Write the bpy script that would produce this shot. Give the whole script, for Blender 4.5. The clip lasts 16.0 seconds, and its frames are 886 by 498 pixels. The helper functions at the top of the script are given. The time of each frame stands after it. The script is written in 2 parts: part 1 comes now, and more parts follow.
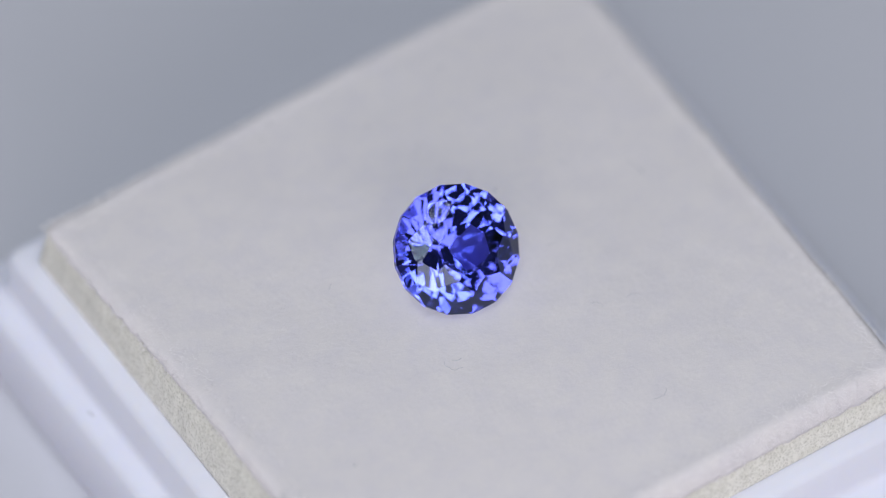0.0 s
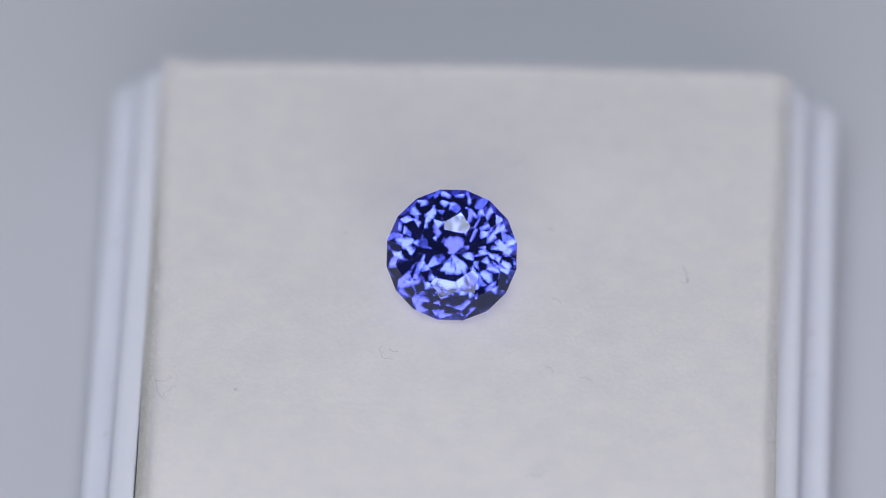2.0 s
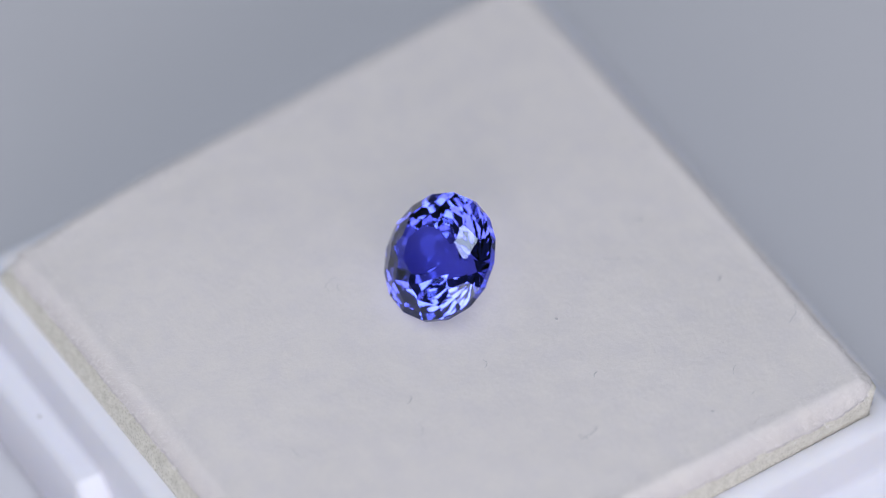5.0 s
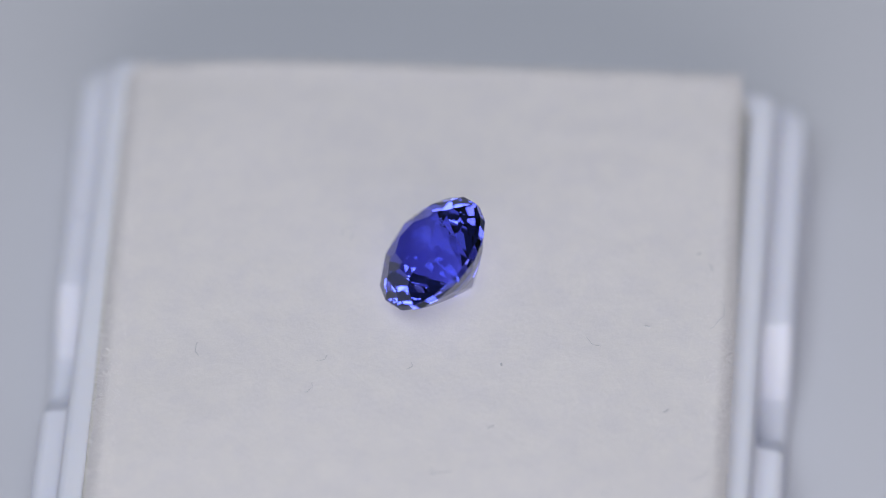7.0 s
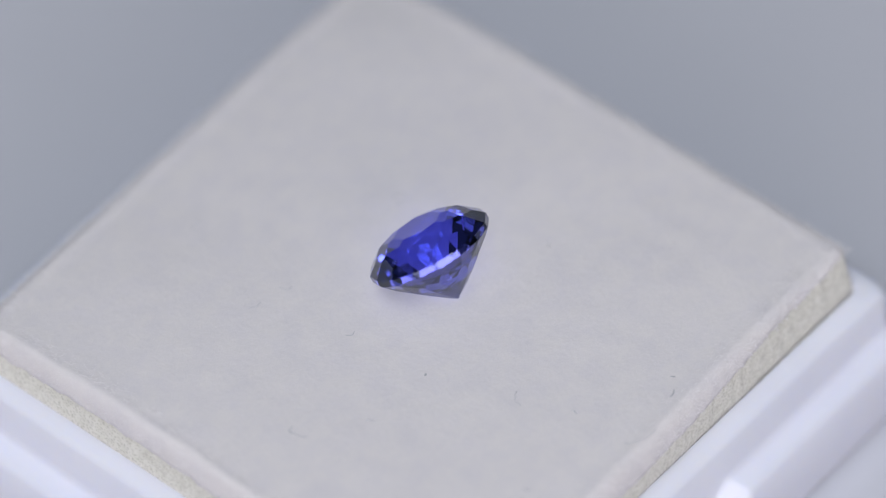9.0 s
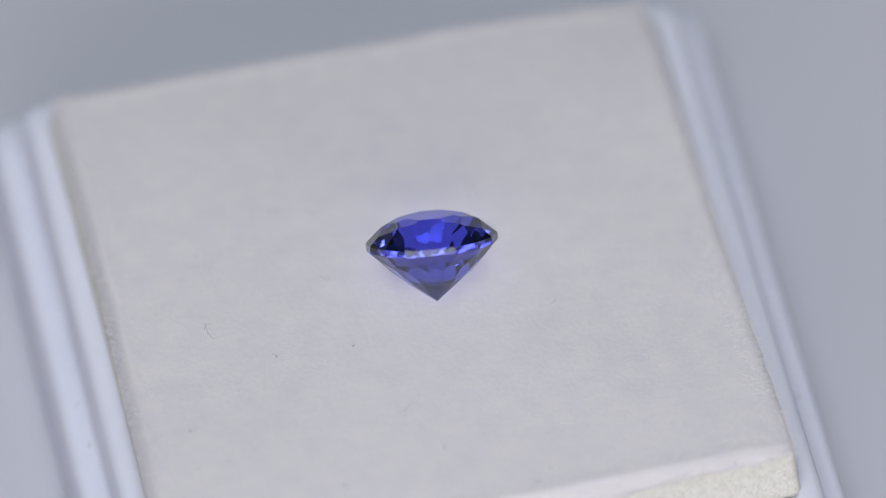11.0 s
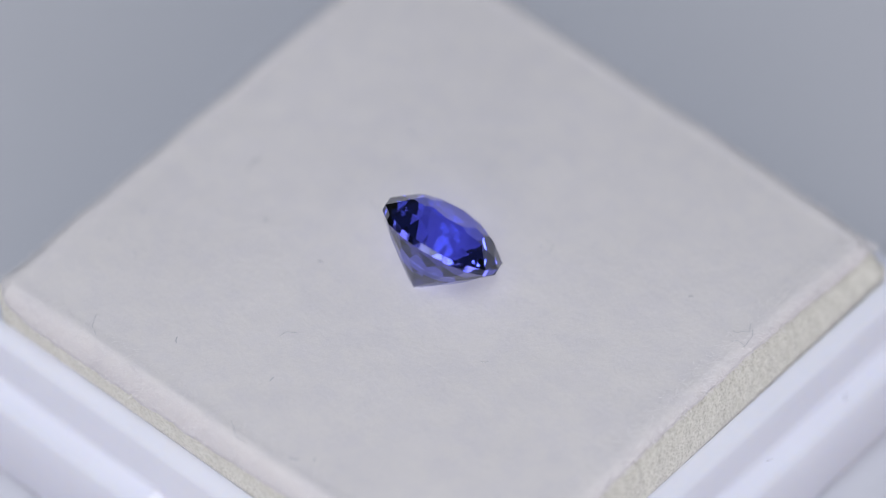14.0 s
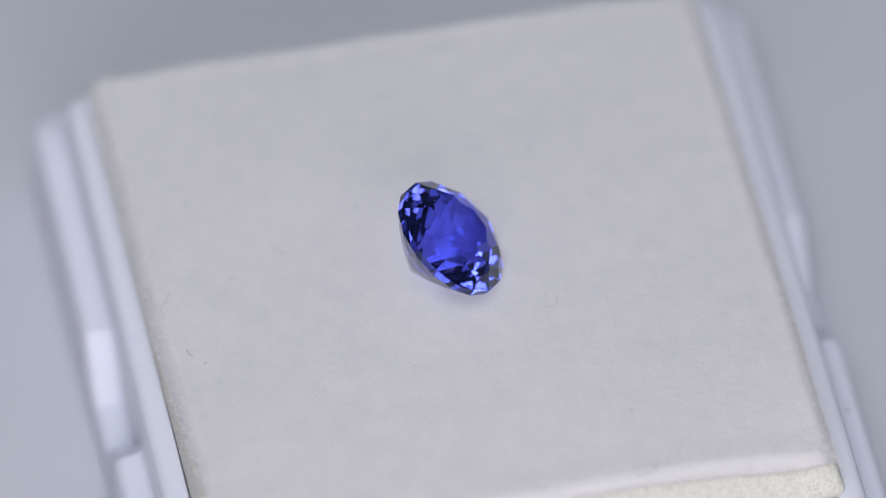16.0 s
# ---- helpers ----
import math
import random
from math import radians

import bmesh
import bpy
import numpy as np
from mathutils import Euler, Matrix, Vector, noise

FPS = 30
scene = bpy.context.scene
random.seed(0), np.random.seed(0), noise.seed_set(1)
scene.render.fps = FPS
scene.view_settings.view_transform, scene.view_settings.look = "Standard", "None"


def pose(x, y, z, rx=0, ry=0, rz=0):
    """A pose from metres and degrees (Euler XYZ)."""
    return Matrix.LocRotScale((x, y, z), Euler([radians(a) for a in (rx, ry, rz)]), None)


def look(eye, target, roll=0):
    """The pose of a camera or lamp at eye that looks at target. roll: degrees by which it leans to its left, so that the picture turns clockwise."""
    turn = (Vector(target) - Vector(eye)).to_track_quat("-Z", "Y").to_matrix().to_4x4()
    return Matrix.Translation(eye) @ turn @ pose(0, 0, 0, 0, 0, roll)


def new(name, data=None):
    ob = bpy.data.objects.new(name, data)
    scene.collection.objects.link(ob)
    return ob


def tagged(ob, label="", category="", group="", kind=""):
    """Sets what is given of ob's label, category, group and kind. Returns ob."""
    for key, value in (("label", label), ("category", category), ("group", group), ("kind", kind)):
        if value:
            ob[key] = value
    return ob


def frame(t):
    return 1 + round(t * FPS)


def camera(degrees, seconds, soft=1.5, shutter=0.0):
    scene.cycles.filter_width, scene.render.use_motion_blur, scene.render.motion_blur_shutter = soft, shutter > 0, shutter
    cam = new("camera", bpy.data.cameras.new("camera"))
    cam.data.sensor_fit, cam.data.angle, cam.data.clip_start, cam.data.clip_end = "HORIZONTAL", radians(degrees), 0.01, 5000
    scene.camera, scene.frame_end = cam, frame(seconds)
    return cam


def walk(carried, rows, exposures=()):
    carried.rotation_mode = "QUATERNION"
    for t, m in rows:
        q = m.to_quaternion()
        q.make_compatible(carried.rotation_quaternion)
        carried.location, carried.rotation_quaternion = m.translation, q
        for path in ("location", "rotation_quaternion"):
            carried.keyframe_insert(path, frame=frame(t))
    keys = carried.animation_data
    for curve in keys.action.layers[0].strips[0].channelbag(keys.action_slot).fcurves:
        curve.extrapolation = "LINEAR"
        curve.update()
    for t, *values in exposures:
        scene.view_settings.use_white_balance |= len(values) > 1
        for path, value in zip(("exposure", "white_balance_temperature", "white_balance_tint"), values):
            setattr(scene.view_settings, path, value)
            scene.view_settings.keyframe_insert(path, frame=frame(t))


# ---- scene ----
cam = camera(5.0, 16.0, soft=0.55)

# ---- the camera: fixed, looking down at the turning box from 51 degrees ----
MM = 0.001
PAD_TOP = 9.91          # mm above the table, at the pad's edge
EL = radians(51.51)     # elevation of the lens seen from the pad
DIST = 492.1            # mm from the axis of the turntable on the pad to the lens
FOCAL = 784 / math.tan(radians(2.5))
CP = -EL + math.atan((509.2 - 441) / FOCAL)
EYE = pose(0, -DIST * math.cos(EL) * MM, (DIST * math.sin(EL) + PAD_TOP) * MM, 90 + math.degrees(CP), 0, 0)
walk(cam, [(0, EYE), (16, EYE)])
cam.data.dof.use_dof = True
cam.data.dof.focus_distance = 0.4888
cam.data.dof.aperture_fstop = 15

# degrees turned clockwise, a row each second
SWING = (0, .33, .81, 1.2, 1.38, .78, -.03, -.09, .36, .49, -.1, -.72, -.64, -.18, .23, .28, 0)


def turn(k):
    return -18.188 * k + SWING[k]


def spin(ob, start):
    """Carry ob round the turntable's axis from its pose at the start."""
    walk(ob, [(k, pose(0, 0, 0, 0, 0, turn(k)) @ start) for k in range(17)])


# ---- light: a dark studio; a broad low softbox in front, a lamp beside the lens, one overhead ----
world = bpy.data.worlds.new("room")
scene.world = world
world.use_nodes = True
bg = world.node_tree.nodes["Background"]
bg.inputs[0].default_value = (0.75, 0.88, 1.0, 1)
bg.inputs[1].default_value = 0.04


def soft_lamp(name, azimuth, elevation, far, w, h, radiance, colour):
    """A rectangular lamp that faces the turntable; azimuth 0 is behind the lens, to the right of it positive."""
    data = bpy.data.lights.new(name, "AREA")
    data.shape, data.size, data.size_y = "RECTANGLE", w, h
    data.energy, data.color = radiance * math.pi * w * h, colour
    ob = new(name, data)
    a, e = radians(azimuth), radians(elevation)
    ob.matrix_world = look((far * math.cos(e) * math.sin(a), -far * math.cos(e) * math.cos(a), far * math.sin(e)), (0, 0, 0.01))
    return ob


soft_lamp("softbox_low", 3, 24, 0.45, 0.57, 0.24, 2.9, (1.0, 0.955, 0.96))
soft_lamp("lamp_beside_lens", -13, 63, 0.62, 0.29, 0.19, 5.5, (0.85, 0.945, 1.0))
soft_lamp("lamp_overhead", -40, 88, 0.60, 0.26, 0.20, 6.6, (0.87, 0.91, 1.0))
scene.view_settings.exposure = 0.0


# ---- materials ----
def material(name):
    mat = bpy.data.materials.new(name)
    mat.use_nodes = True
    nt = mat.node_tree
    return mat, nt, nt.nodes["Principled BSDF"]


def noise_tex(nt, scale, detail=4.0, rough=0.6):
    n = nt.nodes.new("ShaderNodeTexNoise")
    n.inputs["Scale"].default_value = scale
    n.inputs["Detail"].default_value = detail
    n.inputs["Roughness"].default_value = rough
    c = nt.nodes.new("ShaderNodeTexCoord")
    nt.links.new(c.outputs["Object"], n.inputs["Vector"])
    return n


def ramp(nt, source, a, b, lo=0.3, hi=0.7):
    r = nt.nodes.new("ShaderNodeValToRGB")
    r.color_ramp.elements[0].position, r.color_ramp.elements[0].color = lo, (*a, 1)
    r.color_ramp.elements[1].position, r.color_ramp.elements[1].color = hi, (*b, 1)
    nt.links.new(source, r.inputs[0])
    return r


def bump(nt, bsdf, source, strength, distance):
    b = nt.nodes.new("ShaderNodeBump")
    b.inputs["Strength"].default_value = strength
    b.inputs["Distance"].default_value = distance
    nt.links.new(source, b.inputs["Height"])
    nt.links.new(b.outputs[0], bsdf.inputs["Normal"])


def make_fleece():
    mat, nt, s = material("white_fleece")
    coarse, fine = noise_tex(nt, 160, 5), noise_tex(nt, 4200, 6, 0.7)
    r = ramp(nt, coarse.outputs["Fac"], (0.776, 0.738, 0.756), (0.803, 0.763, 0.779))
    f = ramp(nt, fine.outputs["Fac"], (0.96, 0.96, 0.97), (1.0, 1.0, 1.0))
    spots = noise_tex(nt, 900, 3, 0.55)
    g = ramp(nt, spots.outputs["Fac"], (0.95, 0.953, 0.972), (1.0, 1.0, 0.99), 0.3, 0.65)
    m = nt.nodes.new("ShaderNodeMix")
    m.data_type, m.blend_type = "RGBA", "MULTIPLY"
    m.inputs[0].default_value = 1
    nt.links.new(r.outputs[0], m.inputs[6])
    nt.links.new(f.outputs[0], m.inputs[7])
    m2 = nt.nodes.new("ShaderNodeMix")
    m2.data_type, m2.blend_type = "RGBA", "MULTIPLY"
    m2.inputs[0].default_value = 1
    nt.links.new(m.outputs[2], m2.inputs[6])
    nt.links.new(g.outputs[0], m2.inputs[7])
    nt.links.new(m2.outputs[2], s.inputs["Base Color"])
    s.inputs["Roughness"].default_value = 0.95
    s.inputs["Sheen Weight"].default_value = 0.15
    bump(nt, s, fine.outputs["Fac"], 0.25, 0.00012)
    return mat


def make_nap():
    mat, nt, s = material("white_nap")
    n = noise_tex(nt, 2000, 3)
    r = ramp(nt, n.outputs["Fac"], (0.84, 0.81, 0.83), (0.90, 0.87, 0.89))
    nt.links.new(r.outputs[0], s.inputs["Base Color"])
    s.inputs["Roughness"].default_value = 0.9
    return mat


def make_foam():
    mat, nt, s = material("cream_foam")
    v = nt.nodes.new("ShaderNodeTexVoronoi")
    v.inputs["Scale"].default_value = 6500
    n = noise_tex(nt, 2600, 5, 0.65)
    c = nt.nodes.new("ShaderNodeTexCoord")
    warp = nt.nodes.new("ShaderNodeVectorMath")
    warp.operation = "MULTIPLY_ADD"
    warp.inputs[1].default_value = (0.0003, 0.0003, 0.0003)
    nt.links.new(n.outputs["Color"], warp.inputs[0])
    nt.links.new(c.outputs["Object"], warp.inputs[2])
    nt.links.new(warp.outputs[0], v.inputs["Vector"])
    r = ramp(nt, v.outputs["Distance"], (0.64, 0.615, 0.56), (0.85, 0.825, 0.77), 0.05, 0.55)
    g = ramp(nt, n.outputs["Fac"], (0.90, 0.90, 0.88), (1.0, 1.0, 1.0), 0.35, 0.6)
    m = nt.nodes.new("ShaderNodeMix")
    m.data_type, m.blend_type = "RGBA", "MULTIPLY"
    m.inputs[0].default_value = 1
    nt.links.new(r.outputs[0], m.inputs[6])
    nt.links.new(g.outputs[0], m.inputs[7])
    nt.links.new(m.outputs[2], s.inputs["Base Color"])
    s.inputs["Roughness"].default_value = 0.8
    bump(nt, s, n.outputs["Fac"], 0.6, 0.00025)
    return mat


def make_plastic():
    mat, nt, s = material("white_plastic")
    n = noise_tex(nt, 220, 5)
    r = ramp(nt, n.outputs["Fac"], (0.775, 0.78, 0.90), (0.81, 0.815, 0.93))
    nt.links.new(r.outputs[0], s.inputs["Base Color"])
    s.inputs["Roughness"].default_value = 0.58
    s.inputs["Subsurface Weight"].default_value = 0.25
    s.inputs["Subsurface Radius"].default_value = (0.7, 0.8, 1.0)
    s.inputs["Subsurface Scale"].default_value = 0.0012
    f = noise_tex(nt, 1500, 3)
    bump(nt, s, f.outputs["Fac"], 0.06, 0.00005)
    return mat


def make_table():
    mat, nt, s = material("white_tabletop")
    n, f = noise_tex(nt, 22, 5), noise_tex(nt, 900, 4)
    r = ramp(nt, n.outputs["Fac"], (0.60, 0.60, 0.66), (0.63, 0.63, 0.69))
    nt.links.new(r.outputs[0], s.inputs["Base Color"])
    s.inputs["Roughness"].default_value = 0.6
    bump(nt, s, f.outputs["Fac"], 0.08, 0.0001)
    return mat


def make_sapphire(name, colour):
    mat, nt, s = material(name)
    s.inputs["Base Color"].default_value = (*colour, 1)
    s.inputs["Roughness"].default_value = 0.0
    s.inputs["IOR"].default_value = 1.768
    s.inputs["Transmission Weight"].default_value = 1.0
    s.inputs["Specular Tint"].default_value = (0.75, 0.85, 1.0, 1)
    return mat


def make_lint():
    mat, nt, s = material("dark_lint")
    n = noise_tex(nt, 3000, 3)
    r = ramp(nt, n.outputs["Fac"], (0.44, 0.44, 0.48), (0.58, 0.58, 0.62))
    nt.links.new(r.outputs[0], s.inputs["Base Color"])
    s.inputs["Roughness"].default_value = 0.9
    return mat


FLEECE, FOAM, PLASTIC, TABLE, SAPPHIRE, LINT = make_fleece(), make_foam(), make_plastic(), make_table(), make_sapphire("blue_sapphire", (0.10, 0.125, 0.95)), make_lint()
NAP = make_nap()
# One stone; brightness of the light passing the pavilion is put into this tint.
SAPPHIRE_BACK = make_sapphire("blue_sapphire_pavilion", (0.12, 0.12, 0.47))


# ---- helpers for meshes; all mesh sizes in millimetres, scaled on the way in ----
def mesh_of(bm, name, mat, smooth=False):
    bmesh.ops.recalc_face_normals(bm, faces=bm.faces)
    me = bpy.data.meshes.new(name)
    bm.to_mesh(me)
    bm.free()
    me.materials.append(mat)
    for p in me.polygons:
        p.use_smooth = smooth
    me.transform(Matrix.Scale(MM, 4))
    return me


def part(name, bm, mat, parent, label="", smooth=False):
    ob = new(name, mesh_of(bm, name, mat, smooth))
    ob.parent = parent
    if label:
        ob["label"] = label
    return ob


def ring_path(core, step):
    """Stations round a rounded square: (corner or side anchor, outward direction, which side, place along the side)."""
    out = []
    for side in range(4):
        a = side * math.pi / 2
        n, t = Vector((math.cos(a), math.sin(a))), Vector((-math.sin(a), math.cos(a)))
        count = int(2 * core / step)
        for i in range(count + 1):
            s = -core + 2 * core * i / count
            out.append((n * core + t * s, n, side, s))
        for i in range(1, 8):
            b = a + math.pi / 2 * i / 8
            out.append((n * core + t * core, Vector((math.cos(b), math.sin(b))), -1, 0))
    return out


def sweep(path, section, corner, lean=0.0):
    """A closed ring: section(station) gives (distance of the face from the centre, height) pairs, corner(distance) the corner's radius, lean how much higher the top is to one corner."""
    bm = bmesh.new()
    rows = []
    for anchor, n, side, s in path:
        row = []
        for d, z in section((anchor, n, side, s)):
            r = corner(d)
            p = anchor * ((d - r) / CORE) + n * r
            row.append(bm.verts.new((p.x, p.y, z + lean * (p.x + p.y) * z / LIP_Z)))
        rows.append(row)
    for a, b in zip(rows, rows[1:] + rows[:1]):
        for i in range(len(a)):
            j = (i + 1) % len(a)
            bm.faces.new((a[i], b[i], b[j], a[j]))
    return bm


# ---- the table ----
def tabletop():
    bm = bmesh.new()
    bmesh.ops.create_cube(bm, size=1, matrix=Matrix.Translation((0, 0, -10)) @ Matrix.Diagonal((1100, 1100, 20, 1)))
    ob = new("tabletop", mesh_of(bm, "tabletop", TABLE))
    return tagged(ob, "plain matt white tabletop under the gem box", "table", kind="structure")


# ---- the gem box ----
BOX = pose(1.39 * MM, -0.47 * MM, 0, 0, 0, 33.13)
LIP_Z, LEDGE_Z = PAD_TOP - 2.52, PAD_TOP - 5.2
LEAN = 0.009            # how much higher the rim is to one corner, a millimetre along each side
INNER = 15.34           # centre to the wall that holds the pad
CORE = 14.8


def notch(side, s):
    """How far the ledge drops: a finger notch in the middle of two opposite sides."""
    if side not in (1, 3):
        return 0.0
    return 2.6 * min(1.0, max(0.0, (3.95 - abs(s) * 1.13) / 2.6))


def box_section(st):
    low = LEDGE_Z - notch(st[2], st[3])
    lip = [(INNER, 1.5), (INNER, LIP_Z - 0.14), (INNER + 0.03, LIP_Z - 0.04), (INNER + 0.14, LIP_Z), (16.15, LIP_Z), (16.42, LIP_Z - 0.09), (16.58, LIP_Z - 0.32)]
    foot = [(16.66, low + 0.5), (16.72, low + 0.2), (16.95, low + 0.02), (17.65, low), (17.95, low - 0.1), (18.12, low - 0.38), (18.25, 0.35), (18.1, 0.0), (INNER, 0.0)]
    return lip + foot


def box_corner(d):
    return 0.35 + 0.3 * max(0.0, d - INNER)


def gem_box():
    box = new("gem_box")
    tagged(box, "square white plastic gem box with a stepped rim, lid off", "box")
    part("rim", sweep(ring_path(CORE, 0.15), box_section, box_corner, LEAN), PLASTIC, box, "stepped rim with finger notches", True)
    bm = bmesh.new()
    bmesh.ops.create_cube(bm, size=1, matrix=Matrix.Translation((0, 0, 0.78)) @ Matrix.Diagonal((30.62, 30.62, 1.5, 1)))
    part("floor_plate", bm, PLASTIC, box)
    return box


# ---- the pad in the box ----
def pad_height(x, y):
    """The pad's top: bulging in the middle, sunk at one corner, with faint waves."""
    bulge = 0.80 * (1 - math.sqrt(x ** 4 + y ** 4) / 560) - 0.55 * max(0.0, -y / 15) ** 2
    sunk = 0.55 * max(0.0, 1 - math.hypot(x + 15.3, y + 15.3) / 9) ** 2
    wave = 0.06 * noise.noise((x * 0.16, y * 0.16, 1.0)) + 0.02 * noise.noise((x * 0.8, y * 0.8, 4.0))
    return PAD_TOP + bulge - sunk + wave


EDGE = (15.72, 15.54, 15.2, 15.05)       # centre to the cover's farthest edge, on the sides +x, +y, -x, -y
ROLL = 0.75                             # width of the roll at the edge


def skirt(side, s):
    """How far the cover hangs down at a side; one side hangs deeper towards one end."""
    ends = 1 - 0.45 * math.exp(-((15.3 - abs(s)) / 1.5) ** 2)
    if side == 1:
        return (0.4 + 1.1 / (1 + math.exp(-(s + 5.5) / 2.6))) * ends
    return (1.28, 0, 0.5 + 0.3 / (1 + math.exp((s + 7) / 2)), 1.05)[side] * ends


def shrink(side, s):
    """How far a side's edge lies inside the farthest one: less cover, less overhang."""
    if side == 0:
        return 0.6 / (1 + math.exp((s - 4.5) / 4.0))
    return 0.44 / (1 + math.exp((s + 6.5) / 2.6)) if side == 1 else 0.38 / (1 + math.exp((s - 7.5) / 2.6))


def roll(x, y):
    """How far the cover has rolled down at x, y."""
    down, swell = 0.0, 0.0
    for side, e, s in ((0, EDGE[0] - x, y), (1, EDGE[1] - y, x), (2, EDGE[2] + x, y), (3, EDGE[3] + y, x)):
        if e < 3.0:
            e += 0.10 * noise.noise((s * 0.35, side * 7.0, 0)) * min(1.0, max(e, 0) * 2)
            k = min(1.0, max(0.0, 1 - e / ROLL))
            down = max(down, skirt(side, s) * (1 - math.sqrt(1 - k * k)))
            if side != 2:
                swell += 0.03 * math.exp(-((e - ROLL) / 0.3) ** 2)
    return down - swell


def stations(lo, hi):
    """Places across the cover, close together near both edges."""
    near = [1.5 * (i / 16) ** 1.7 for i in range(16)]
    mid = [lo + 1.5 + (hi - lo - 3.0) * i / 150 for i in range(151)]
    return [lo + d for d in near] + mid + [hi - d for d in reversed(near)]


def foam_pad():
    pad = new("foam_pad")
    tagged(pad, "white fleece-covered foam pad filling the gem box", "pad")
    bm = bmesh.new()
    grid = []
    for x in stations(-EDGE[2], EDGE[0]):
        row = []
        for y in stations(-EDGE[3], EDGE[1]):
            z = pad_height(x, y) - roll(x, y) + 0.014 * noise.noise((x * 4, y * 4, 3.0))
            hx, hy = (EDGE[0] if x > 0 else EDGE[2]), (EDGE[1] if y > 0 else EDGE[3])
            # rounded corners
            rc = 1.0
            px, py = abs(x) - hx + rc, abs(y) - hy + rc
            qx, qy = x, y
            if px > 0 and py > 0:
                f = max(px, py) / math.hypot(px, py)
                qx = math.copysign(hx - rc + px * f, x)
                qy = math.copysign(hy - rc + py * f, y)
            if qy > 0:
                qy -= shrink(1, x) * (qy / EDGE[1]) ** 8
            if qx > 0:
                qx -= shrink(0, y) * (qx / EDGE[0]) ** 8
            else:
                qx += shrink(2, y) * (qx / EDGE[2]) ** 8
            # uneven edges
            e = min(hx - abs(x), hy - abs(y))
            if e < 0.5:
                k = (1 - e / 0.5) ** 2
                qx += k * (0.07 * noise.noise((y * 1.1, 3.0, 7.0)) + 0.05 * noise.noise((y * 5, x, 2.0))) * (hx - abs(x) < 0.5)
                qy += k * (0.07 * noise.noise((x * 1.1, 8.0, 7.0)) + 0.05 * noise.noise((x * 5, y, 9.0))) * (hy - abs(y) < 0.5)
                z += 0.16 * k * noise.noise((x * 1.4, y * 1.4, 5.0)) + 0.07 * k * noise.noise((x * 5, y * 5, 1.0))
            row.append(bm.verts.new((qx, qy, z)))
        grid.append(row)
    for a, b in zip(grid, grid[1:]):
        for j in range(len(a) - 1):
            bm.faces.new((a[j], b[j], b[j + 1], a[j + 1]))
    edge = [e for e in bm.edges if e.is_boundary]
    made = bmesh.ops.extrude_edge_only(bm, edges=edge)["geom"]
    for v in made:
        if isinstance(v, bmesh.types.BMVert):
            v.co.z -= 0.06
            v.co.x *= 0.98
            v.co.y *= 0.98
    part("cover", bm, FLEECE, pad, "soft white fleece cover", True)

    def foam_section(st):
        anchor, n, side, s = st
        a = anchor * 1.02
        w = 0.05 * noise.noise((a.x * 1.7, a.y * 1.7, 2.0))
        d = (EDGE[0] if n.x > 0 else EDGE[2]) * n.x ** 2 + (EDGE[1] if n.y > 0 else EDGE[3]) * n.y ** 2
        d -= shrink(1, a.x) * max(0.0, n.y) ** 2 + shrink(0 if n.x > 0 else 2, a.y) * n.x ** 2
        hang = (skirt(0, a.y) if n.x > 0 else skirt(2, a.y)) * n.x ** 2 + (skirt(1, a.x) if n.y > 0 else skirt(3, a.x)) * n.y ** 2
        top = pad_height(a.x, a.y) - hang
        wall = INNER + 0.08 * max(0.0, -n.x) + 0.12 * max(0.0, n.y)
        return [(13.0, 1.6), (INNER - 0.15, 1.6), (wall - 0.004, LIP_Z - 0.6), (wall - 0.004, LIP_Z + 0.02 + w), (wall - 0.03 + w, LIP_Z + 0.12),
                ((wall + d - 0.06) / 2 + w, max((top + LIP_Z) / 2, LIP_Z + 0.2)), (d - 0.05 + w, max(top, LIP_Z + 0.3)), (d - 0.25, top + 0.12), (d - 0.9, top + 0.05), (13.0, top - 0.3)]

    part("foam", sweep(ring_path(CORE, 0.12), foam_section, lambda d: 0.5, 0.004), FOAM, pad, "cream open-cell foam", True)

    # loose nap along the cover's edges
    rng = random.Random(5)
    verts, faces = [], []
    for k in range(24000):
        s = rng.uniform(-1, 1)
        side = rng.randrange(4)
        inset = 1.4 * rng.random() ** 1.6
        x, y = ((EDGE[0] - shrink(0, s * 15.2) - inset, s * 15.2) if side == 0 else (inset - EDGE[2] + shrink(2, s * 15.2), s * 15.2)) if side < 2 else ((s * 14.9, EDGE[1] - shrink(1, s * 14.9) - inset) if side == 2 else (s * 14.9, inset - EDGE[3]))
        z = pad_height(x, y) - roll(x + (shrink(0, y) if side == 0 else -shrink(2, y) if side == 1 else 0), y + (shrink(1, x) if side == 2 else 0)) - rng.uniform(0, 0.06)
        out = Vector((1 if side == 0 else -1, 0, 0)) if side < 2 else Vector((0, 1 if side == 2 else -1, 0))
        d = (out * rng.uniform(0.1, 1.0) + Vector((rng.uniform(-1, 1), rng.uniform(-1, 1), rng.uniform(-0.4, 0.7)))).normalized()
        n = rng.uniform(0.10, 0.42)
        w = d.orthogonal().normalized() * 0.007
        u = d.cross(w)
        p = Vector((x, y, z))
        bend = Vector((rng.uniform(-1, 1), rng.uniform(-1, 1), rng.uniform(-1, 0.3))) * n * 0.3
        i = len(verts)
        for q, f in ((p, 1.0), (p + d * n * 0.55 + bend * 0.4, 0.8), (p + d * n + bend, 0.3)):
            verts += [q + w * f, q - w * 0.5 * f + u * 0.87 * f, q - w * 0.5 * f - u * 0.87 * f]
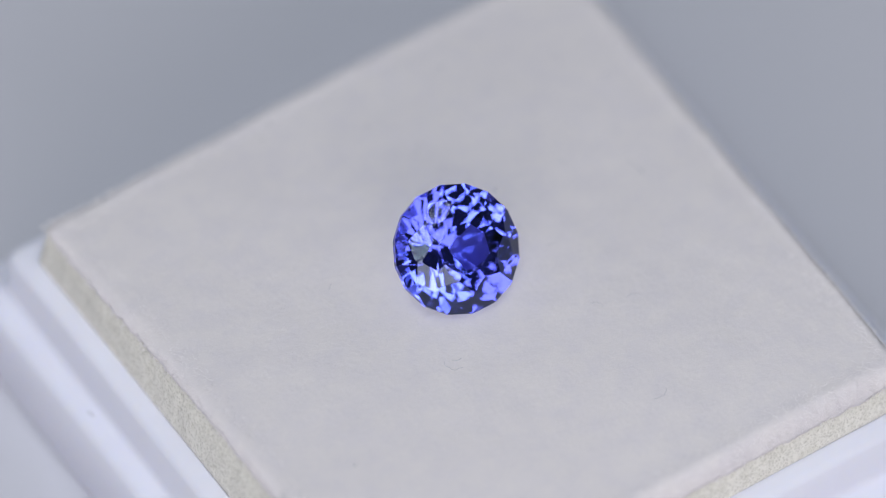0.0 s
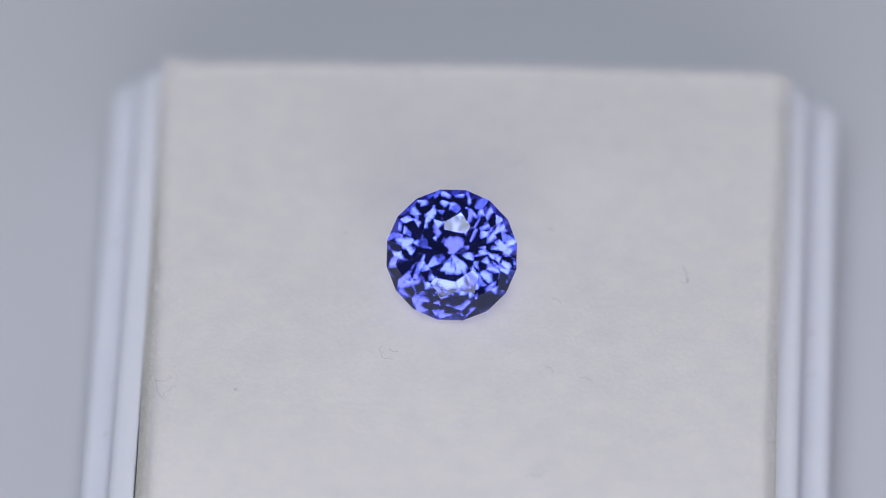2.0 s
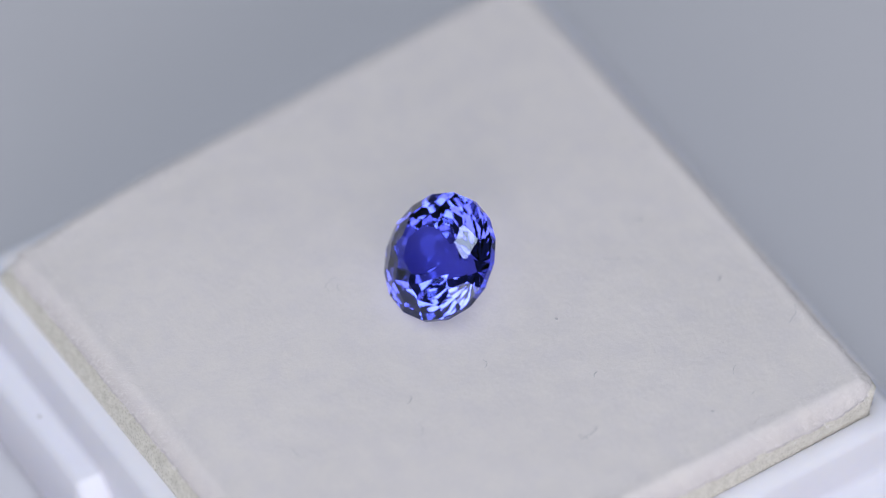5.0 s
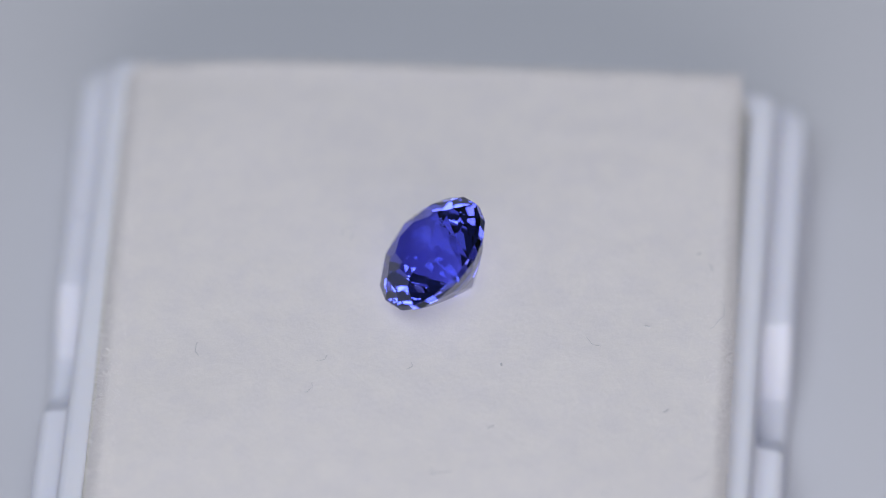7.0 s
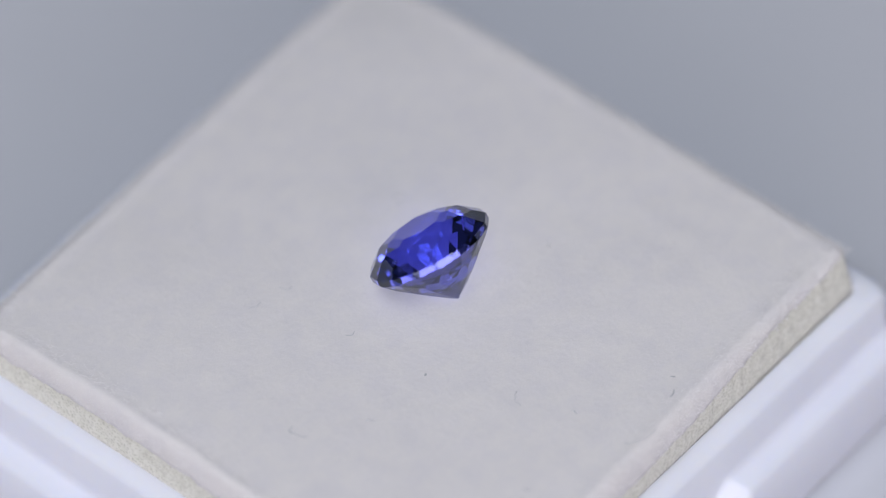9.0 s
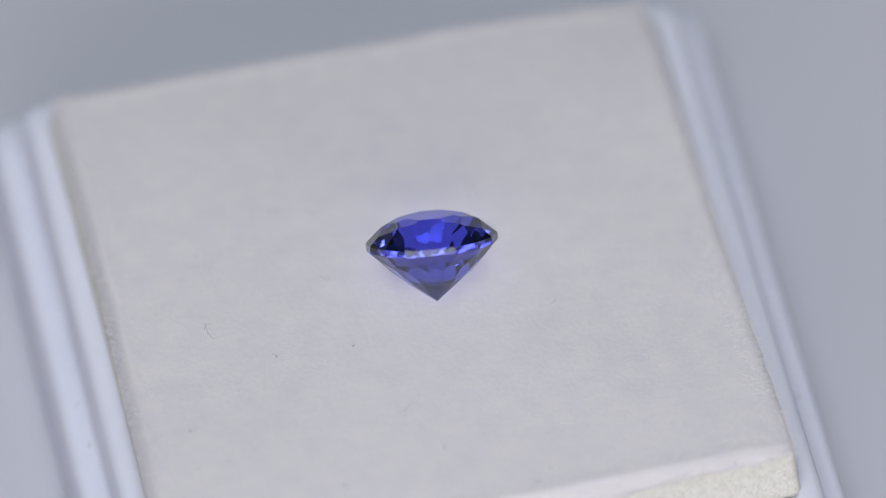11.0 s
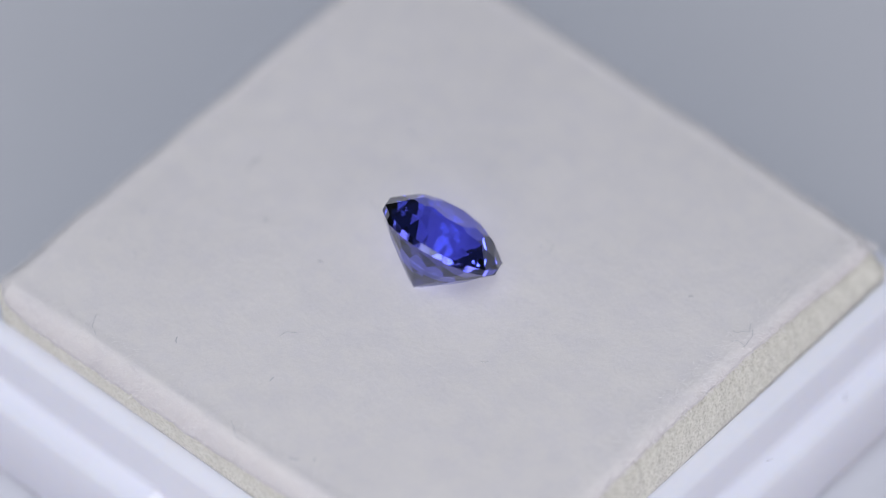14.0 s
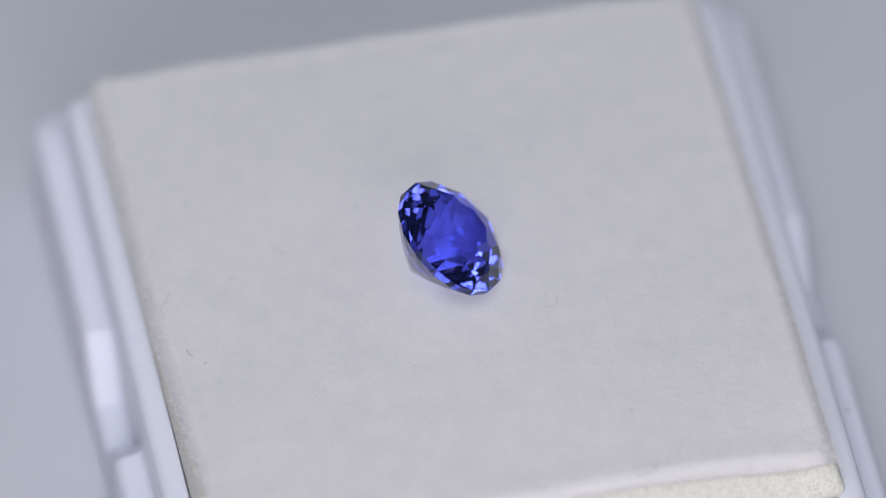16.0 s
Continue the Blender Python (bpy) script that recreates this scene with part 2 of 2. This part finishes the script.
        for r in (0, 3):
            for c in range(3):
                e = (c + 1) % 3
                faces.append((i + r + c, i + r + e, i + r + 3 + e, i + r + 3 + c))
    me = bpy.data.meshes.new("nap")
    me.from_pydata([v * MM for v in verts], [], faces)
    me.materials.append(NAP)
    nap = new("nap", me)
    nap.parent = pad
    tagged(nap, "loose fuzzy fleece fibres", kind="stuff")
    return pad


# ---- the stone: cut by planes, as a lapidary does ----
R = 3.185
FLAT = R * 0.985        # centre to a girdle facet
DEPTH, GIRDLE, CROWN = 2.84, 0.30, 1.12


def sapphire():
    bm = bmesh.new()
    bmesh.ops.create_cube(bm, size=12)
    rng = random.Random(11)

    def cut(angle, azimuth, r, z):
        a, b = radians(angle), radians(azimuth)
        n = Vector((math.sin(a) * math.cos(b), math.sin(a) * math.sin(b), math.cos(a)))
        co = (r * math.cos(b), r * math.sin(b), z)
        got = bmesh.ops.bisect_plane(bm, geom=bm.verts[:] + bm.edges[:] + bm.faces[:], dist=1e-5, plane_co=co, plane_no=n, clear_outer=True)
        edges = [e for e in got["geom_cut"] if isinstance(e, bmesh.types.BMEdge)]
        if len(edges) > 2:
            bmesh.ops.edgeloop_fill(bm, edges=edges)

    def tier(count, angle, shift, r, z):
        for k in range(count):
            cut(angle + rng.uniform(-1.0, 1.0), 360 / count * (k + shift) + rng.uniform(-1.6, 1.6), r, z)

    for k in range(16):
        cut(90, 22.5 * (k + 0.5), FLAT, 0)
    # pavilion: mains to the culet at the origin, then three tiers towards the girdle
    a1, a2, a3, a4 = 37.6, 39.6, 42.5, 47.5
    z1 = 0.25 * R * math.tan(radians(a1))
    z2 = z1 + 0.25 * R * math.tan(radians(a2))
    z3 = z2 + 0.28 * R * math.tan(radians(a3))
    tier(8, 180 - a1, 0.22, 0, 0)
    tier(16, 180 - a2, 0.35, 0.25 * R, z1)
    tier(16, 180 - a3, 0.2, 0.50 * R, z2)
    tier(16, 180 - a4, 0.6, 0.78 * R, z3)
    # crown: breaks, mains, stars, table
    top = DEPTH + GIRDLE
    table = top + CROWN
    tier(16, 42, 0.5, FLAT, top)
    tier(8, 29.5, 0.0, 0.83 * R, top + 0.17 * R * math.tan(radians(41)))
    tier(8, 16, 0.5, 0.37 * R, table)
    cut(0, 0, 0, table)
    bmesh.ops.dissolve_limit(bm, angle_limit=radians(0.05), verts=bm.verts, edges=bm.edges)
    bmesh.ops.recalc_face_normals(bm, faces=bm.faces)
    stone = new("sapphire")
    tagged(stone, "round brilliant-cut violet-blue sapphire lying tilted on the pad", "gemstone")

    def zone(f):
        z, flat = f.calc_center_median().z, f.normal.z
        if flat > 0.999:
            return "table"
        if abs(flat) < 0.05:
            return "girdle"
        if z < DEPTH:
            return "pavilion"
        return "crown" if flat > 0.81 else "upper_girdle"

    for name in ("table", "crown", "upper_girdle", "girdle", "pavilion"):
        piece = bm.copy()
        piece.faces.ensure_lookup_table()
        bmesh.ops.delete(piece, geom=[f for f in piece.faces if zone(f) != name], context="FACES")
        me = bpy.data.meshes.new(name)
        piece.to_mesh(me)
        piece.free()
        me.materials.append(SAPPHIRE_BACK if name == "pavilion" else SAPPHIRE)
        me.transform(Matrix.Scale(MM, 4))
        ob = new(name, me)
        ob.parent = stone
        ob.visible_shadow = name in ("table", "crown")      # other parts' shadows switched off, to lighten the stone's shade on the pad
    bm.free()
    return stone


TILTED = pose(-0.30 * MM, 1.56 * MM, 0) @ pose(0, 0, 0, 0, 0, -61.3) @ pose(0, 0, 0, 0, 40.96, 0) @ pose(0, 0, 0, 0, 0, 15)
PAD = BOX @ pose(0.08 * MM, -0.12 * MM, 0, 0, 0, 0.6)


def resting(ob, m):
    """The pose m, lowered until ob just touches the pad."""
    least = 1.0
    back = PAD.inverted()
    for v in (v for c in ob.children for v in c.data.vertices):
        w = m @ v.co
        p = back @ w
        least = min(least, w.z - pad_height(p.x / MM, p.y / MM) * MM)
    return Matrix.Translation((0, 0, 0.008 * MM - least)) @ m


# ---- lint on the pad and rim ----
LINTS = []


def lint(x, y, angle, length, curl, width=0.026, z=None):
    """A short bent fibre lying at x, y in the box: curl is how far it bends."""
    rng = random.Random(int(x * 1000 + y * 77))
    pts, p, a = [], Vector((0, 0)), -curl * 1.2
    for k in range(13):
        pts.append(p.copy())
        a += 0.6 * curl * (0.2 + 0.5 * math.sin(k * 1.1 + rng.uniform(-0.6, 0.6)))
        p += Vector((math.cos(a), math.sin(a))) / 12
    span = pts[-1] - pts[0]
    mid, scale, off = (pts[0] + pts[-1]) / 2, length / max(span.length, 0.3), math.atan2(span.y, span.x)
    c, s = math.cos(radians(angle) - off), math.sin(radians(angle) - off)
    bm = bmesh.new()
    rows = []
    line = []
    for q in pts:
        q = (q - mid) * scale
        q = Vector((c * q.x - s * q.y, s * q.x + c * q.y))
        h = (pad_height(x + q.x, y + q.y) - roll(x + q.x, y + q.y) - pad_height(x, y) + roll(x, y)) if z is None else 0
        line.append(Vector((q.x, q.y, h)))
    for k, q in enumerate(line):
        d = (line[min(k + 1, 12)] - line[max(k - 1, 0)]).normalized()
        u = d.cross(Vector((0, 0, 1))).normalized()
        v = u.cross(d)
        w = width * (0.55 if k in (0, 12) else 1) / 2
        rows.append([bm.verts.new(q + (u * math.cos(t) + v * math.sin(t)) * w) for t in (0, 1.257, 2.513, 3.77, 5.027)])
    for a_, b_ in zip(rows, rows[1:]):
        for i in range(5):
            j = (i + 1) % 5
            bm.faces.new((a_[i], b_[i], b_[j], a_[j]))
    bm.faces.new(rows[0])
    bm.faces.new(rows[-1])
    ob = new("lint_fibre", mesh_of(bm, "lint_fibre", LINT, True))
    tagged(ob, "tiny grey lint fibre on the white pad" if z is None else "tiny dark lint speck on the plastic rim", "lint", "lint in the box")
    height = (pad_height(x, y) - roll(x, y) if z is None else z + LEAN * (x + y) * z / LIP_Z) + width * 0.4
    LINTS.append((ob, pose(x * MM, y * MM, height * MM)))


def scatter_lint():
    lint(-3.4, -3.6, -53, 0.95, 1.3)
    lint(-3.1, -3.4, -20, 0.45, 1.0, 0.03)
    lint(-14.1, -5.3, 10, 0.8, 1.4)
    lint(-14.2, -6.0, -71, 1.3, 0.7)
    lint(10.8, 1.9, 100, 1.1, 0.5, 0.04)
    lint(11.4, 9.9, -42, 0.6, 0.5)
    lint(8.05, 4.1, -56, 0.35, 0.9, 0.05)
    lint(4.2, 4.35, 20, 0.14, 0.1, 0.11)
    lint(12.9, 7.6, 60, 0.18, 0.2, 0.07)
    lint(13.0, 9.9, -73, 0.27, 0.6)
    lint(6.2, -4.8, 155, 0.7, 1.5)
    lint(10.8, 1.6, 30, 0.5, 1.2, 0.03)
    lint(-2.7, 14.0, -161, 0.5, 0.8, 0.05)
    lint(-3.5, 13.4, 120, 0.22, 0.5, 0.06)
    lint(2.4, 8.7, 52, 0.9, 1.1)
    lint(4.6, -0.1, 152, 0.5, 1.2, 0.03)
    lint(9.9, 14.2, 130, 1.3, 0.8)
    lint(6.3, 12.4, 124, 0.36, 0.6, 0.05)
    lint(-13.6, -6.3, -110, 1.0, 2.0)
    lint(-10.6, -6.0, 40, 0.2, 0.3, 0.05)
    lint(-5.8, 3.7, -139, 0.4, 0.4, 0.025)
    lint(1.25, 11.2, -91, 0.28, 0.5, 0.05)
    lint(0.3, 14.5, 158, 1.7, 1.0)
    lint(4.1, -10.3, 9, 0.85, 1.1, 0.03)
    lint(4.4, -4.3, 127, 0.6, 1.3, 0.025)
    lint(-17.3, 7.4, 99, 0.46, 0.6, 0.07, LEDGE_Z)
    lint(-17.4, -9.9, 125, 0.47, 0.9, 0.06, LEDGE_Z)
    lint(17.05, 3.1, 70, 0.3, 0.4, 0.07, LEDGE_Z)
    lint(17.1, 0.6, 40, 0.5, 1.2, 0.035, LEDGE_Z)
    lint(-17.1, -4.4, 60, 0.35, 0.7, 0.05, LEDGE_Z)
    lint(-8.4, -17.4, 35, 0.2, 0.3, 0.13, LEDGE_Z)


# ---- build ----
tabletop()
BOX_OB = gem_box()
PAD_OB = foam_pad()
STONE_OB = sapphire()
scatter_lint()


def motions():
    spin(BOX_OB, BOX)
    spin(PAD_OB, PAD)
    spin(STONE_OB, resting(STONE_OB, TILTED))
    for ob, place in LINTS:
        spin(ob, BOX @ place)


motions()
